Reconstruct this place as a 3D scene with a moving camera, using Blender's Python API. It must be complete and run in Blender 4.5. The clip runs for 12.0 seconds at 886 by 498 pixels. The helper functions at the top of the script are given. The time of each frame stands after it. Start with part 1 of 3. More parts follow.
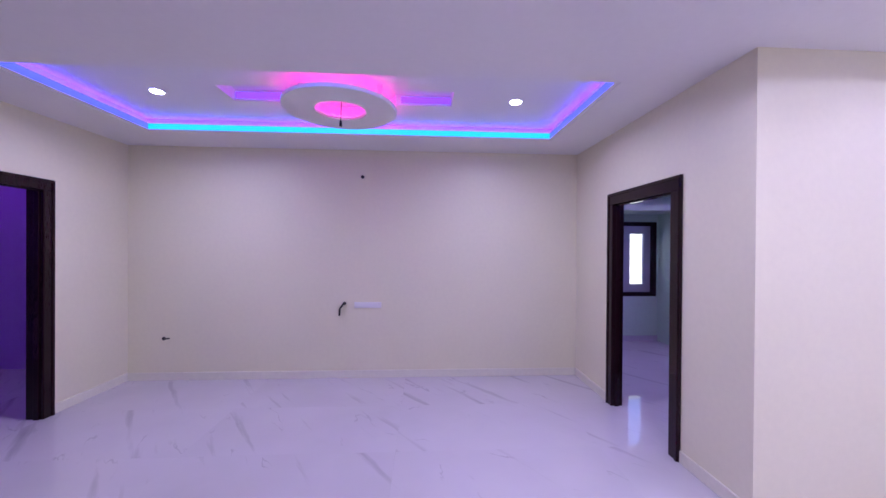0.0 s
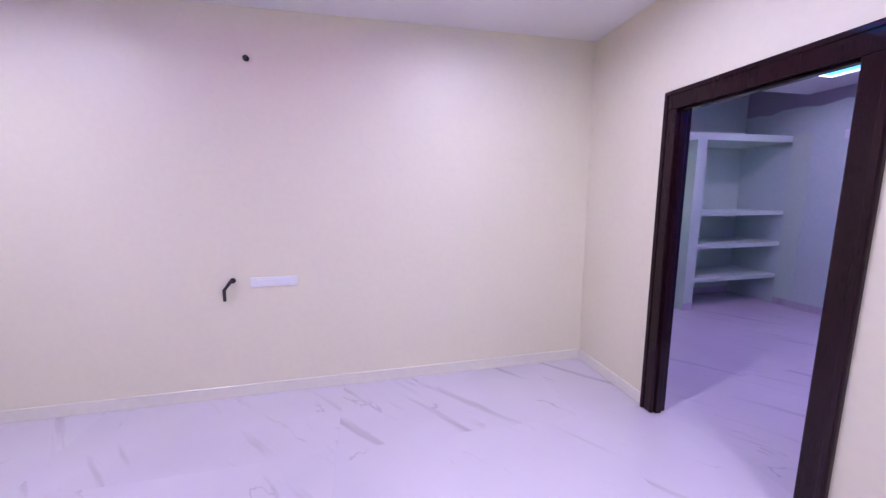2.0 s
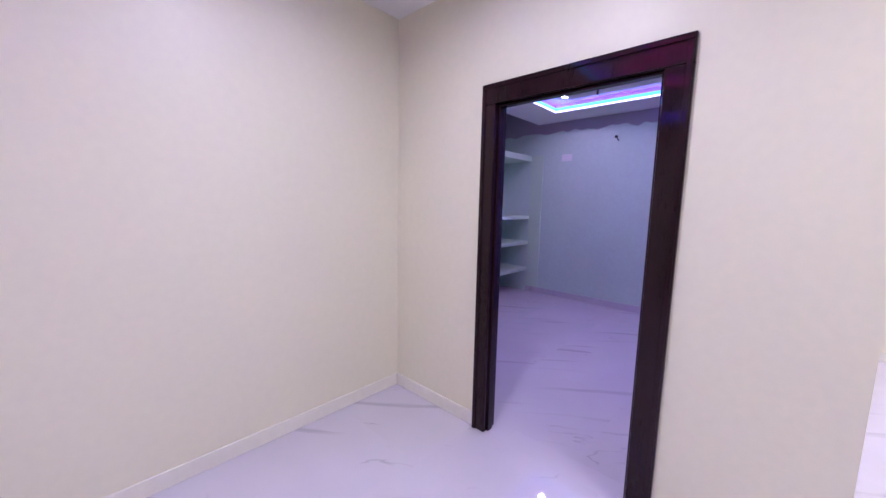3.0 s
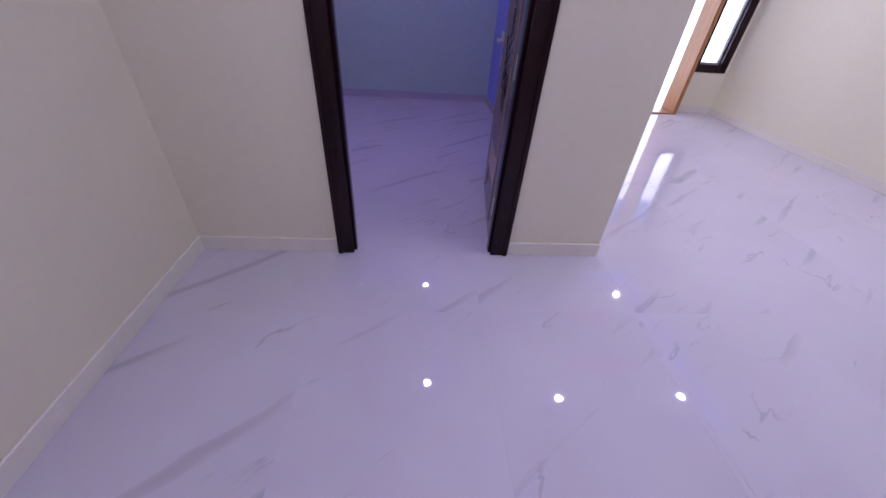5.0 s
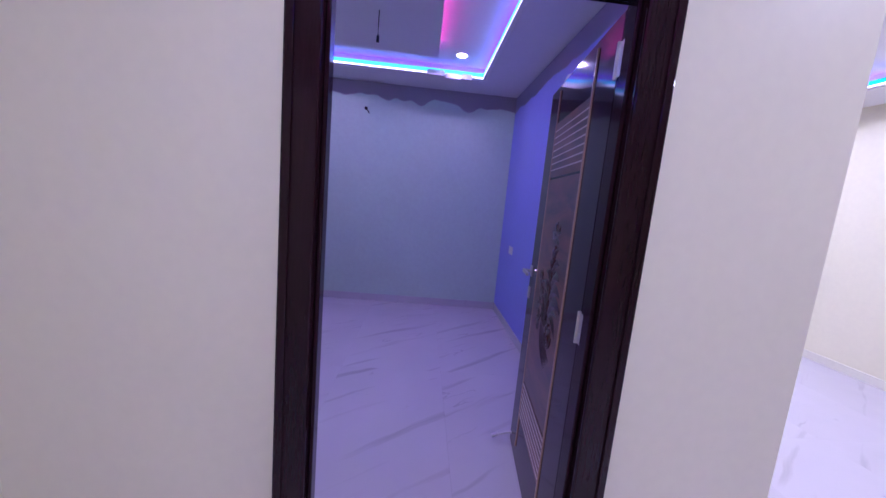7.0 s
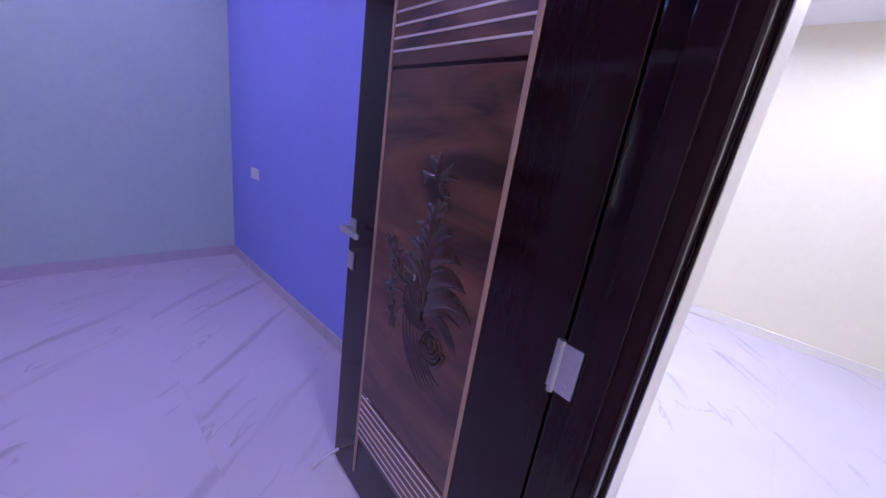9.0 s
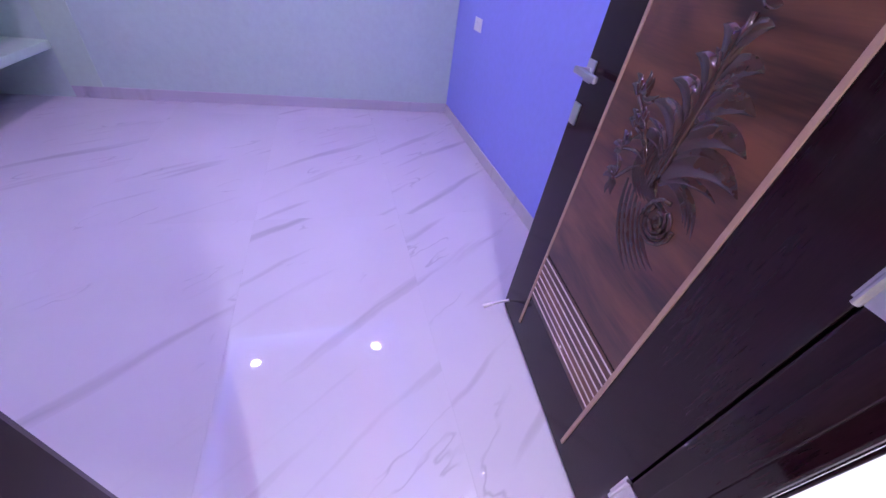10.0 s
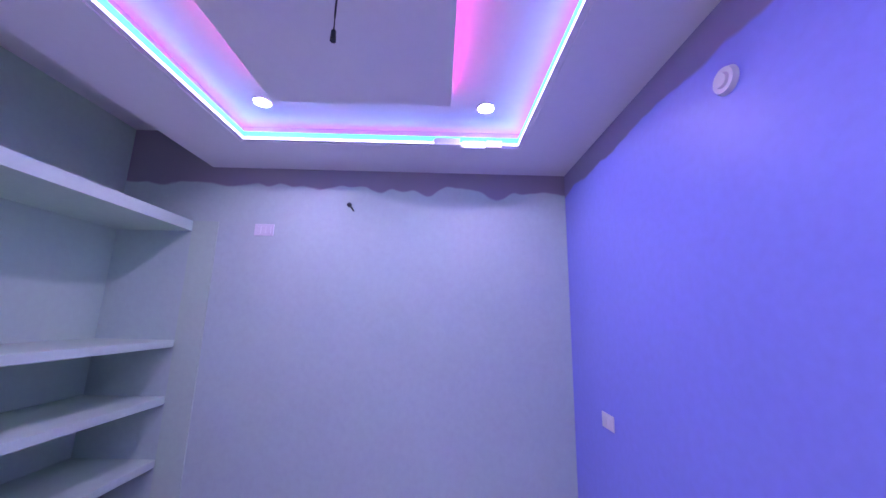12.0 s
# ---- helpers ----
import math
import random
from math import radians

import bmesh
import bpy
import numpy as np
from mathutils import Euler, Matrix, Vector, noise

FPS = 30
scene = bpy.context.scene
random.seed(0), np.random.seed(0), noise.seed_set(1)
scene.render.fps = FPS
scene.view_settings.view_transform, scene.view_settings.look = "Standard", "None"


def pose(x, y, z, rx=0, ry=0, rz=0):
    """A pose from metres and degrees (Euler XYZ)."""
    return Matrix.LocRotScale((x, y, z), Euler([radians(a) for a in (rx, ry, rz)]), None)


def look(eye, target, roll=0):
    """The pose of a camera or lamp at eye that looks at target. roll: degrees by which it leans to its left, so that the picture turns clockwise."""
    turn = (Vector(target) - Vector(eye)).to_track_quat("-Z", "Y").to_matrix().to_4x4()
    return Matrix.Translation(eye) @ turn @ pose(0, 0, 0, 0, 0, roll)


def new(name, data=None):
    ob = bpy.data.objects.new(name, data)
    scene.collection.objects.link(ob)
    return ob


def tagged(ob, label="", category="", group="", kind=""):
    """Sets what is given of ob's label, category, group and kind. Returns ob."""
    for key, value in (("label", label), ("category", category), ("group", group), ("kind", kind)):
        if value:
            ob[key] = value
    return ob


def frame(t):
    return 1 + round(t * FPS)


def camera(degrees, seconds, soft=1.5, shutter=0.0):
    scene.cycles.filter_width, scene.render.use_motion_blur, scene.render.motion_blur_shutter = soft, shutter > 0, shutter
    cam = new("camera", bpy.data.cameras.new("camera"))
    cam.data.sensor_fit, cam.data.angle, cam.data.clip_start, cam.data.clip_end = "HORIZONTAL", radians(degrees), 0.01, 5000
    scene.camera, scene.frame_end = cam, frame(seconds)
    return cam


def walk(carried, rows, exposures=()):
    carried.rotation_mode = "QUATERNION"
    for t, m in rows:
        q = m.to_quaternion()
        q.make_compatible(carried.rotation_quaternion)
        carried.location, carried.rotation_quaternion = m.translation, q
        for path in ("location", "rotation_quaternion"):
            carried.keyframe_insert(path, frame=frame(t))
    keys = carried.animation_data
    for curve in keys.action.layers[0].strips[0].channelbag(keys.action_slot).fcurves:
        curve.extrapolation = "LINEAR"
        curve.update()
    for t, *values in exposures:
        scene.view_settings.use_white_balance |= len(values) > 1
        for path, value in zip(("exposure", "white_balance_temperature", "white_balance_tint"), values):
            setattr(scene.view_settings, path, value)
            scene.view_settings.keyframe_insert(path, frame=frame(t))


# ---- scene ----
cam = camera(102.5, 12.0)
PATH = [
    (0, (-1.893, -4.299, 1.566), (-1.782, -2.302, 1.557), 0.4),
    (0.5, (-1.919, -3.976, 1.531), (-1.76, -1.984, 1.449), 0.3),
    (0.8, (-1.881, -3.725, 1.528), (-1.757, -1.729, 1.476), 0.8),
    (1, (-1.908, -3.577, 1.517), (-1.779, -1.582, 1.457), 1.5),
    (1.5, (-1.862, -3.166, 1.526), (-1.613, -1.194, 1.305), -1.0),
    (2, (-1.888, -2.761, 1.48), (-1.462, -0.829, 1.188), -0.3),
    (2.5, (-1.884, -2.381, 1.437), (-1.064, -0.57, 1.221), 1.6),
    (2.9, (-1.771, -2.129, 1.433), (-0.412, -0.679, 1.2), 2.6),
    (3, (-1.743, -2.086, 1.43), (-0.288, -0.737, 1.181), 1.2),
    (3.2, (-1.718, -1.98, 1.407), (-0.068, -0.878, 1.15), 1.5),
    (4.8, (-1.734, -1.233, 1.377), (0.061, -1.436, 0.519), 5.4),
    (5, (-1.737, -1.235, 1.324), (-0.139, -1.389, 0.131), 4.4),
    (5.2, (-1.721, -1.221, 1.259), (-0.284, -1.351, -0.126), 4.8),
    (5.5, (-1.737, -1.116, 1.297), (-0.025, -1.280, 0.276), 2.1),
    (6, (-1.653, -1.166, 1.407), (0.333, -1.252, 1.181), 2.6),
    (6.5, (-1.332, -1.196, 1.432), (0.653, -1.235, 1.192), 2.8),
    (7, (-0.991, -1.157, 1.404), (0.985, -1.287, 1.125), 5.2),
    (7.2, (-0.841, -1.135, 1.455), (1.114, -1.391, 1.125), 3.7),
    (8.8, (-0.285, -1.012, 1.318), (1.094, -2.446, 1.111), 3.6),
    (9, (-0.095, -1.115, 1.39), (1.172, -2.543, 0.795), 8.7),
    (9.2, (-0.092, -1.109, 1.33), (1.033, -2.502, 0.438), 11.3),
    (9.5, (-0.051, -1.129, 1.285), (1.064, -2.272, 0.081), 10.1),
    (10, (-0.052, -1.055, 1.25), (1.403, -1.607, -0.006), 9.5),
    (10.5, (-0.002, -1.087, 1.366), (1.814, -1.328, 0.564), 3.6),
    (11, (0.220, -1.054, 1.390), (2.150, -1.304, 0.927), 4.2),
    (11.5, (0.457, -1.145, 1.427), (2.434, -1.313, 1.17), 3.3),
    (12, (0.691, -1.145, 1.495), (2.656, -1.161, 1.87), 1.3),
]
EXPOSURE = [(0, 1.7, 5200, 45), (0.8, 1.86, 5250, 45), (1.5, 2.21, 5360, 38), (2.0, 2.37, 5410, 36), (2.5, 2.33, 5380, 34), (3.2, 2.22, 5520, 27), (4.8, 1.33, 5400, 33), (5.5, 1.44, 5300, 34), (6, 1.55, 5300, 33), (7, 1.85, 5100, 35), (8.8, 2.29, 5150, 27), (9.5, 2.4, 5100, 32), (10, 3.12, 5550, 24), (10.5, 3.37, 5750, 23), (11.5, 3.18, 5700, 24), (12, 2.78, 5320, 32)]
walk(cam, [(t, look(eye, target, roll)) for t, eye, target, roll in PATH], exposures=EXPOSURE)

# ---- world and large lights ----
world = bpy.data.worlds.new("world")
scene.world = world
world.use_nodes = True
wn = world.node_tree.nodes
sky = wn.new("ShaderNodeTexSky")
sky.sky_type = "NISHITA"
sky.sun_disc = False
sky.sun_elevation = radians(45)
sky.sun_rotation = radians(239)
wn["Background"].inputs["Strength"].default_value = 0.15
world.node_tree.links.new(sky.outputs[0], wn["Background"].inputs["Color"])
sun = new("sun", bpy.data.lights.new("sun", "SUN"))
sun.data.energy, sun.data.angle, sun.data.color = 5.0, radians(0.5), (1.0, 0.95, 0.88)
sun.matrix_world = look((-20, -12, 23.3), (0, 0, 0))

LED_GAIN = 0.3     # all lamps of the house against the daylight

# plan, metres
H = 2.72          # lower ceiling
HU = 2.84         # tray ceiling
XW, XE = -5.295, 3.6
YC, YB, YS, YN = -2.373, -2.208, -5.6, 1.55
YF = 0.92         # front of the bedroom shelves
T = 0.15


# ---- materials ----
def nodes_of(m):
    m.use_nodes = True
    return m.node_tree.nodes, m.node_tree.links, m.node_tree.nodes["Principled BSDF"]


def mat(name, col, rough=0.5, metal=0.0, var=0.06, scale=6.0, bump=0.0, bump_scale=60.0, spec=0.5, stretch=(1, 1, 1)):
    """A plain surface with two scales of variation and fine relief."""
    m = bpy.data.materials.new(name)
    n, l, b = nodes_of(m)
    b.inputs["Roughness"].default_value = rough
    b.inputs["Metallic"].default_value = metal
    b.inputs["Specular IOR Level"].default_value = spec
    tc, mp = n.new("ShaderNodeTexCoord"), n.new("ShaderNodeMapping")
    mp.inputs["Scale"].default_value = stretch
    l.new(tc.outputs["Object"], mp.inputs["Vector"])
    big, fine = n.new("ShaderNodeTexNoise"), n.new("ShaderNodeTexNoise")
    big.inputs["Scale"].default_value, fine.inputs["Scale"].default_value = scale * 0.25, scale * 4
    big.inputs["Detail"].default_value, fine.inputs["Detail"].default_value = 3, 5
    add = n.new("ShaderNodeMath")
    add.operation = "ADD"
    for k, t in enumerate((big, fine)):
        l.new(mp.outputs[0], t.inputs["Vector"])
        l.new(t.outputs["Fac"], add.inputs[k])
    ramp = n.new("ShaderNodeMapRange")
    ramp.inputs["From Min"].default_value, ramp.inputs["From Max"].default_value = 0.6, 1.4
    ramp.inputs["To Min"].default_value, ramp.inputs["To Max"].default_value = 1 - var, 1 + var
    l.new(add.outputs[0], ramp.inputs["Value"])
    mul = n.new("ShaderNodeVectorMath")
    mul.operation = "SCALE"
    mul.inputs[0].default_value = col[:3]
    l.new(ramp.outputs[0], mul.inputs["Scale"])
    l.new(mul.outputs[0], b.inputs["Base Color"])
    if bump:
        bt, bp = n.new("ShaderNodeTexNoise"), n.new("ShaderNodeBump")
        bt.inputs["Scale"].default_value, bt.inputs["Detail"].default_value = bump_scale, 4
        bp.inputs["Strength"].default_value, bp.inputs["Distance"].default_value = bump, 0.002
        l.new(mp.outputs[0], bt.inputs["Vector"])
        l.new(bt.outputs["Fac"], bp.inputs["Height"])
        l.new(bp.outputs[0], b.inputs["Normal"])
    return m


def glow(name, col, power):
    m = bpy.data.materials.new(name)
    n, l, b = nodes_of(m)
    b.inputs["Base Color"].default_value = (*col, 1)
    b.inputs["Emission Color"].default_value = (*col, 1)
    b.inputs["Emission Strength"].default_value = power
    return m


def marble(name):
    """Polished white vitrified tile with sparse grey diagonal streaks, each tile different."""
    m = bpy.data.materials.new(name)
    n, l, b = nodes_of(m)
    b.inputs["Roughness"].default_value = 0.028
    b.inputs["Specular IOR Level"].default_value = 0.5
    tc, oi = n.new("ShaderNodeTexCoord"), n.new("ShaderNodeObjectInfo")
    off = n.new("ShaderNodeVectorMath")
    off.operation = "MULTIPLY_ADD"
    off.inputs[1].default_value = (37.0, 53.0, 11.0)
    l.new(oi.outputs["Random"], off.inputs[0])
    l.new(tc.outputs["Object"], off.inputs[2])
    rot = n.new("ShaderNodeMapping")
    rot.inputs["Rotation"].default_value = (0, 0, radians(53))
    l.new(off.outputs[0], rot.inputs["Vector"])
    warp = n.new("ShaderNodeTexNoise")
    warp.inputs["Scale"].default_value, warp.inputs["Detail"].default_value = 2.2, 5
    l.new(rot.outputs[0], warp.inputs["Vector"])
    wv = n.new("ShaderNodeVectorMath")
    wv.operation = "MULTIPLY_ADD"
    wv.inputs[1].default_value = (0.08, 0.08, 0)
    l.new(warp.outputs["Color"], wv.inputs[0])
    l.new(rot.outputs[0], wv.inputs[2])
    st = n.new("ShaderNodeMapping")
    st.inputs["Scale"].default_value = (0.62, 7.2, 1)
    l.new(wv.outputs[0], st.inputs["Vector"])
    v = n.new("ShaderNodeTexNoise")
    v.inputs["Scale"].default_value, v.inputs["Detail"].default_value, v.inputs["Roughness"].default_value = 1.25, 3.0, 0.45
    l.new(st.outputs[0], v.inputs["Vector"])
    r = n.new("ShaderNodeValToRGB")
    e = r.color_ramp.elements
    e[0].position, e[0].color = 0.615, (0.60, 0.57, 0.61, 1)
    e[1].position, e[1].color = 0.77, (0.42, 0.40, 0.42, 1)
    mid = e.new(0.67)
    mid.color = (0.53, 0.50, 0.535, 1)
    l.new(v.outputs["Fac"], r.inputs["Fac"])
    cl = n.new("ShaderNodeTexNoise")
    cl.inputs["Scale"].default_value, cl.inputs["Detail"].default_value = 1.6, 4
    l.new(off.outputs[0], cl.inputs["Vector"])
    cr = n.new("ShaderNodeMapRange")
    cr.inputs["To Min"].default_value, cr.inputs["To Max"].default_value = 0.88, 1.07
    l.new(cl.outputs["Fac"], cr.inputs["Value"])
    # thin broken hair veins
    hs = n.new("ShaderNodeMapping")
    hs.inputs["Scale"].default_value = (0.8, 2.6, 1)
    hs.inputs["Location"].default_value = (4.1, 7.7, 0)
    l.new(wv.outputs[0], hs.inputs["Vector"])
    hv, hm = n.new("ShaderNodeTexNoise"), n.new("ShaderNodeTexNoise")
    hv.inputs["Scale"].default_value, hv.inputs["Detail"].default_value = 1.5, 4
    hm.inputs["Scale"].default_value, hm.inputs["Detail"].default_value = 2.6, 2
    l.new(hs.outputs[0], hv.inputs["Vector"])
    l.new(hs.outputs[0], hm.inputs["Vector"])
    dev, ab, line, gate, both = [n.new("ShaderNodeMath") for _ in range(2)] + [n.new("ShaderNodeMapRange") for _ in range(2)] + [n.new("ShaderNodeMath")]
    dev.operation, ab.operation, both.operation = "SUBTRACT", "ABSOLUTE", "MULTIPLY"
    dev.inputs[1].default_value = 0.5
    l.new(hv.outputs["Fac"], dev.inputs[0])
    l.new(dev.outputs[0], ab.inputs[0])
    line.inputs["From Min"].default_value, line.inputs["From Max"].default_value = 0.002, 0.012
    line.inputs["To Min"].default_value, line.inputs["To Max"].default_value = 0.20, 0.0
    l.new(ab.outputs[0], line.inputs["Value"])
    gate.inputs["From Min"].default_value, gate.inputs["From Max"].default_value = 0.57, 0.68
    l.new(hm.outputs["Fac"], gate.inputs["Value"])
    l.new(line.outputs[0], both.inputs[0])
    l.new(gate.outputs[0], both.inputs[1])
    tone = n.new("ShaderNodeMath")
    tone.operation = "SUBTRACT"
    l.new(cr.outputs[0], tone.inputs[0])
    l.new(both.outputs[0], tone.inputs[1])
    mul = n.new("ShaderNodeVectorMath")
    mul.operation = "SCALE"
    l.new(r.outputs["Color"], mul.inputs[0])
    l.new(tone.outputs[0], mul.inputs["Scale"])
    l.new(mul.outputs[0], b.inputs["Base Color"])
    return m


def banded_wall(name, paint, band, level, shadow_lobes=()):
    """A painted wall whose colour turns darker above a ragged line below the ceiling."""
    m = mat(name, paint, 0.45, bump=0.06, bump_scale=90)
    n, l, b = nodes_of(m)
    src = b.inputs["Base Color"].links[0].from_socket
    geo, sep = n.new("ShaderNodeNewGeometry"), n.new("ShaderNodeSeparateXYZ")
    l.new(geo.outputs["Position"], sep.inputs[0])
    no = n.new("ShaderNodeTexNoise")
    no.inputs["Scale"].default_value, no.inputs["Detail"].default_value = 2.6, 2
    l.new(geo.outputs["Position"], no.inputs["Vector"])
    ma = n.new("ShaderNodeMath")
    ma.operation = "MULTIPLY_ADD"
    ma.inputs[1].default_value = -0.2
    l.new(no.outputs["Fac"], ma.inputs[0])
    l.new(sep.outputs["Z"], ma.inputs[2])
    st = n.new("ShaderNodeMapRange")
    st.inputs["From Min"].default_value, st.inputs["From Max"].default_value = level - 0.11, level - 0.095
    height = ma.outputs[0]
    for yc, half, depth in shadow_lobes:         # strip drivers' shadows put into the colour, hanging below the line
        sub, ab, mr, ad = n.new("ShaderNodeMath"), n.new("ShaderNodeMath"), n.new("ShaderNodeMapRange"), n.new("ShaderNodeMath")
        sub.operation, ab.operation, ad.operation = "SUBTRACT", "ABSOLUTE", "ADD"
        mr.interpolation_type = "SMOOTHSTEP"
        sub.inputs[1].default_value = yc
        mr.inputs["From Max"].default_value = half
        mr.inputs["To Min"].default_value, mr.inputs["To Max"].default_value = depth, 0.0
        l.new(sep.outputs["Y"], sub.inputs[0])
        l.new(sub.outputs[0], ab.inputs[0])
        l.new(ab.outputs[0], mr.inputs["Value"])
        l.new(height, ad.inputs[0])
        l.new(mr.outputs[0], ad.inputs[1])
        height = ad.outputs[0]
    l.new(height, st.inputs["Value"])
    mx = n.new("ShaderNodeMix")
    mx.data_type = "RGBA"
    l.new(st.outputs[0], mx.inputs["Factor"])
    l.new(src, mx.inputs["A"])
    mx.inputs["B"].default_value = (*band, 1)
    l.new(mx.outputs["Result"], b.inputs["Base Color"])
    return m


CREAM = mat("cream_paint", (0.79, 0.75, 0.56), 0.42, var=0.03, bump=0.06, bump_scale=80)
WHITE = mat("ceiling_white", (0.82, 0.81, 0.80), 0.55, var=0.02, bump=0.06, bump_scale=70)
GREEN = mat("pale_green_paint", (0.56, 0.72, 0.56), 0.45, var=0.05, bump=0.06, bump_scale=80)
TEAL = banded_wall("pale_green_wall_paint", (0.56, 0.70, 0.62), (0.36, 0.33, 0.38), 2.565, ((-1.04, 0.16, 0.075), (-1.62, 0.17, 0.10), (-0.62, 0.12, 0.03)))
BLUE = banded_wall("blue_wall_paint", (0.30, 0.335, 0.86), (0.30, 0.28, 0.44), 2.545)
VIOLET = mat("violet_paint", (0.5, 0.35, 0.75), 0.5, var=0.04, bump=0.1)
DARK = mat("dark_polished_wood", (0.016, 0.005, 0.008), 0.07, var=0.35, scale=9, bump=0.03, bump_scale=30, spec=0.27, stretch=(6, 6, 0.5))
CARVE = mat("carved_teak", (0.046, 0.016, 0.011), 0.24, var=0.35, scale=14, bump=0.1, bump_scale=60)


def veneer(name):
    """Lacquered walnut veneer: broad dark clouds that run across the panel, with fine grain."""
    m = bpy.data.materials.new(name)
    n, l, b = nodes_of(m)
    b.inputs["Roughness"].default_value = 0.3
    tc, mp, gp = n.new("ShaderNodeTexCoord"), n.new("ShaderNodeMapping"), n.new("ShaderNodeMapping")
    mp.inputs["Scale"].default_value = (1.5, 1.0, 6.0)
    mp.inputs["Rotation"].default_value = (0, radians(14), 0)
    gp.inputs["Scale"].default_value = (6, 1, 90)
    for q in (mp, gp):
        l.new(tc.outputs["Object"], q.inputs["Vector"])
    cloud, grain = n.new("ShaderNodeTexNoise"), n.new("ShaderNodeTexNoise")
    cloud.inputs["Scale"].default_value, cloud.inputs["Detail"].default_value, cloud.inputs["Distortion"].default_value = 1.5, 3, 1.2
    grain.inputs["Scale"].default_value, grain.inputs["Detail"].default_value = 2.0, 4
    l.new(mp.outputs[0], cloud.inputs["Vector"])
    l.new(gp.outputs[0], grain.inputs["Vector"])
    mixed = n.new("ShaderNodeMath")
    mixed.operation = "MULTIPLY_ADD"
    mixed.inputs[1].default_value = 0.16
    l.new(grain.outputs["Fac"], mixed.inputs[0])
    l.new(cloud.outputs["Fac"], mixed.inputs[2])
    r = n.new("ShaderNodeValToRGB")
    e = r.color_ramp.elements
    e[0].position, e[0].color = 0.42, (0.030, 0.009, 0.007, 1)
    e[1].position, e[1].color = 0.74, (0.165, 0.062, 0.031, 1)
    mid = e.new(0.54)
    mid.color = (0.088, 0.031, 0.018, 1)
    l.new(mixed.outputs[0], r.inputs["Fac"])
    l.new(r.outputs["Color"], b.inputs["Base Color"])
    return m


TEAK = veneer("teak_veneer")
INLAY = mat("pale_inlay", (0.40, 0.25, 0.18), 0.3, var=0.12, scale=20)
LINE = mat("pale_line", (0.62, 0.52, 0.48), 0.3, var=0.08, scale=20)
for lacquered, weight in ((TEAK, 0.2), (CARVE, 0.5)):
    coat = lacquered.node_tree.nodes["Principled BSDF"].inputs
    coat["Coat Weight"].default_value, coat["Coat Roughness"].default_value = weight, 0.06
OAK = mat("sunlit_wood", (0.42, 0.2, 0.07), 0.3, var=0.3, scale=6, bump=0.1, stretch=(5, 5, 0.5))
CHROME = mat("brushed_steel", (0.62, 0.6, 0.6), 0.28, metal=1.0, var=0.08, scale=30)
PLASTIC = mat("white_plastic", (0.8, 0.8, 0.8), 0.3, var=0.02)
BLACK = mat("black_rubber", (0.015, 0.015, 0.017), 0.5, var=0.2, scale=20)
MARBLE = marble("white_veined_tile")
GROUT = mat("grey_grout", (0.62, 0.6, 0.62), 0.7, var=0.1, scale=20)
GROUND = mat("outdoor_concrete", (0.42, 0.40, 0.36), 0.8, var=0.2, scale=3, bump=0.3)
PLASTER = mat("outdoor_plaster", (0.82, 0.82, 0.74), 0.8, var=0.1, scale=3, bump=0.3)
OCHRE = mat("outdoor_ochre_plaster", (0.46, 0.47, 0.33), 0.8, var=0.15, scale=3, bump=0.3)
ALU = mat("grey_aluminium", (0.5, 0.49, 0.52), 0.4, metal=0.3, var=0.05)
LED_CYAN = glow("led_cyan", (0.03, 0.50, 1.0), 1.5 * LED_GAIN)
LED_ICE = glow("led_ice", (0.10, 0.60, 1.0), 1.6 * LED_GAIN)
LED_BLUE = glow("led_blue", (0.10, 0.12, 1.0), 1.6 * LED_GAIN)
LED_VIOLET = glow("led_violet", (0.24, 0.04, 1.0), 9.0 * LED_GAIN)
LED_VIOLET_DEEP = glow("led_violet_deep", (0.22, 0.03, 1.0), 6.5 * LED_GAIN)
LED_MAUVE = glow("led_mauve", (0.62, 0.10, 0.85), 7.0 * LED_GAIN)
LED_SLOT = glow("led_slot", (0.30, 0.10, 1.0), 1.0 * LED_GAIN)
LED_PINK = glow("led_pink", (1.0, 0.05, 0.42), 8.0 * LED_GAIN)
LAMP = glow("downlight_glow", (1.0, 0.97, 0.98), 30.0 * LED_GAIN)
LED_ROSE = glow("led_rose", (1.0, 0.035, 0.36), 1.9 * LED_GAIN)
LIP_GLOW = glow("lip_glow", (0.72, 0.66, 1.0), 4.0 * LED_GAIN)


def glass_mat():
    m = bpy.data.materials.new("clear_glass")
    n, l, b = nodes_of(m)
    b.inputs["Base Color"].default_value = (0.95, 1, 0.97, 1)
    b.inputs["Roughness"].default_value = 0.02
    b.inputs["Transmission Weight"].default_value = 1
    b.inputs["IOR"].default_value = 1.45
    return m


GLASS = glass_mat()


# ---- mesh helpers ----
def box(bm, x0, x1, y0, y1, z0, z1, mi=0):
    v = [bm.verts.new((x, y, z)) for z in (z0, z1) for x, y in ((x0, y0), (x1, y0), (x1, y1), (x0, y1))]
    for q in ((3, 2, 1, 0), (4, 5, 6, 7), (0, 1, 5, 4), (1, 2, 6, 5), (2, 3, 7, 6), (3, 0, 4, 7)):
        bm.faces.new([v[i] for i in q]).material_index = mi
    return v


def bevel(bm, w, seg=2):
    bmesh.ops.bevel(bm, geom=bm.edges[:], offset=w, segments=seg, profile=0.5, affect="EDGES", clamp_overlap=True)
    return bm


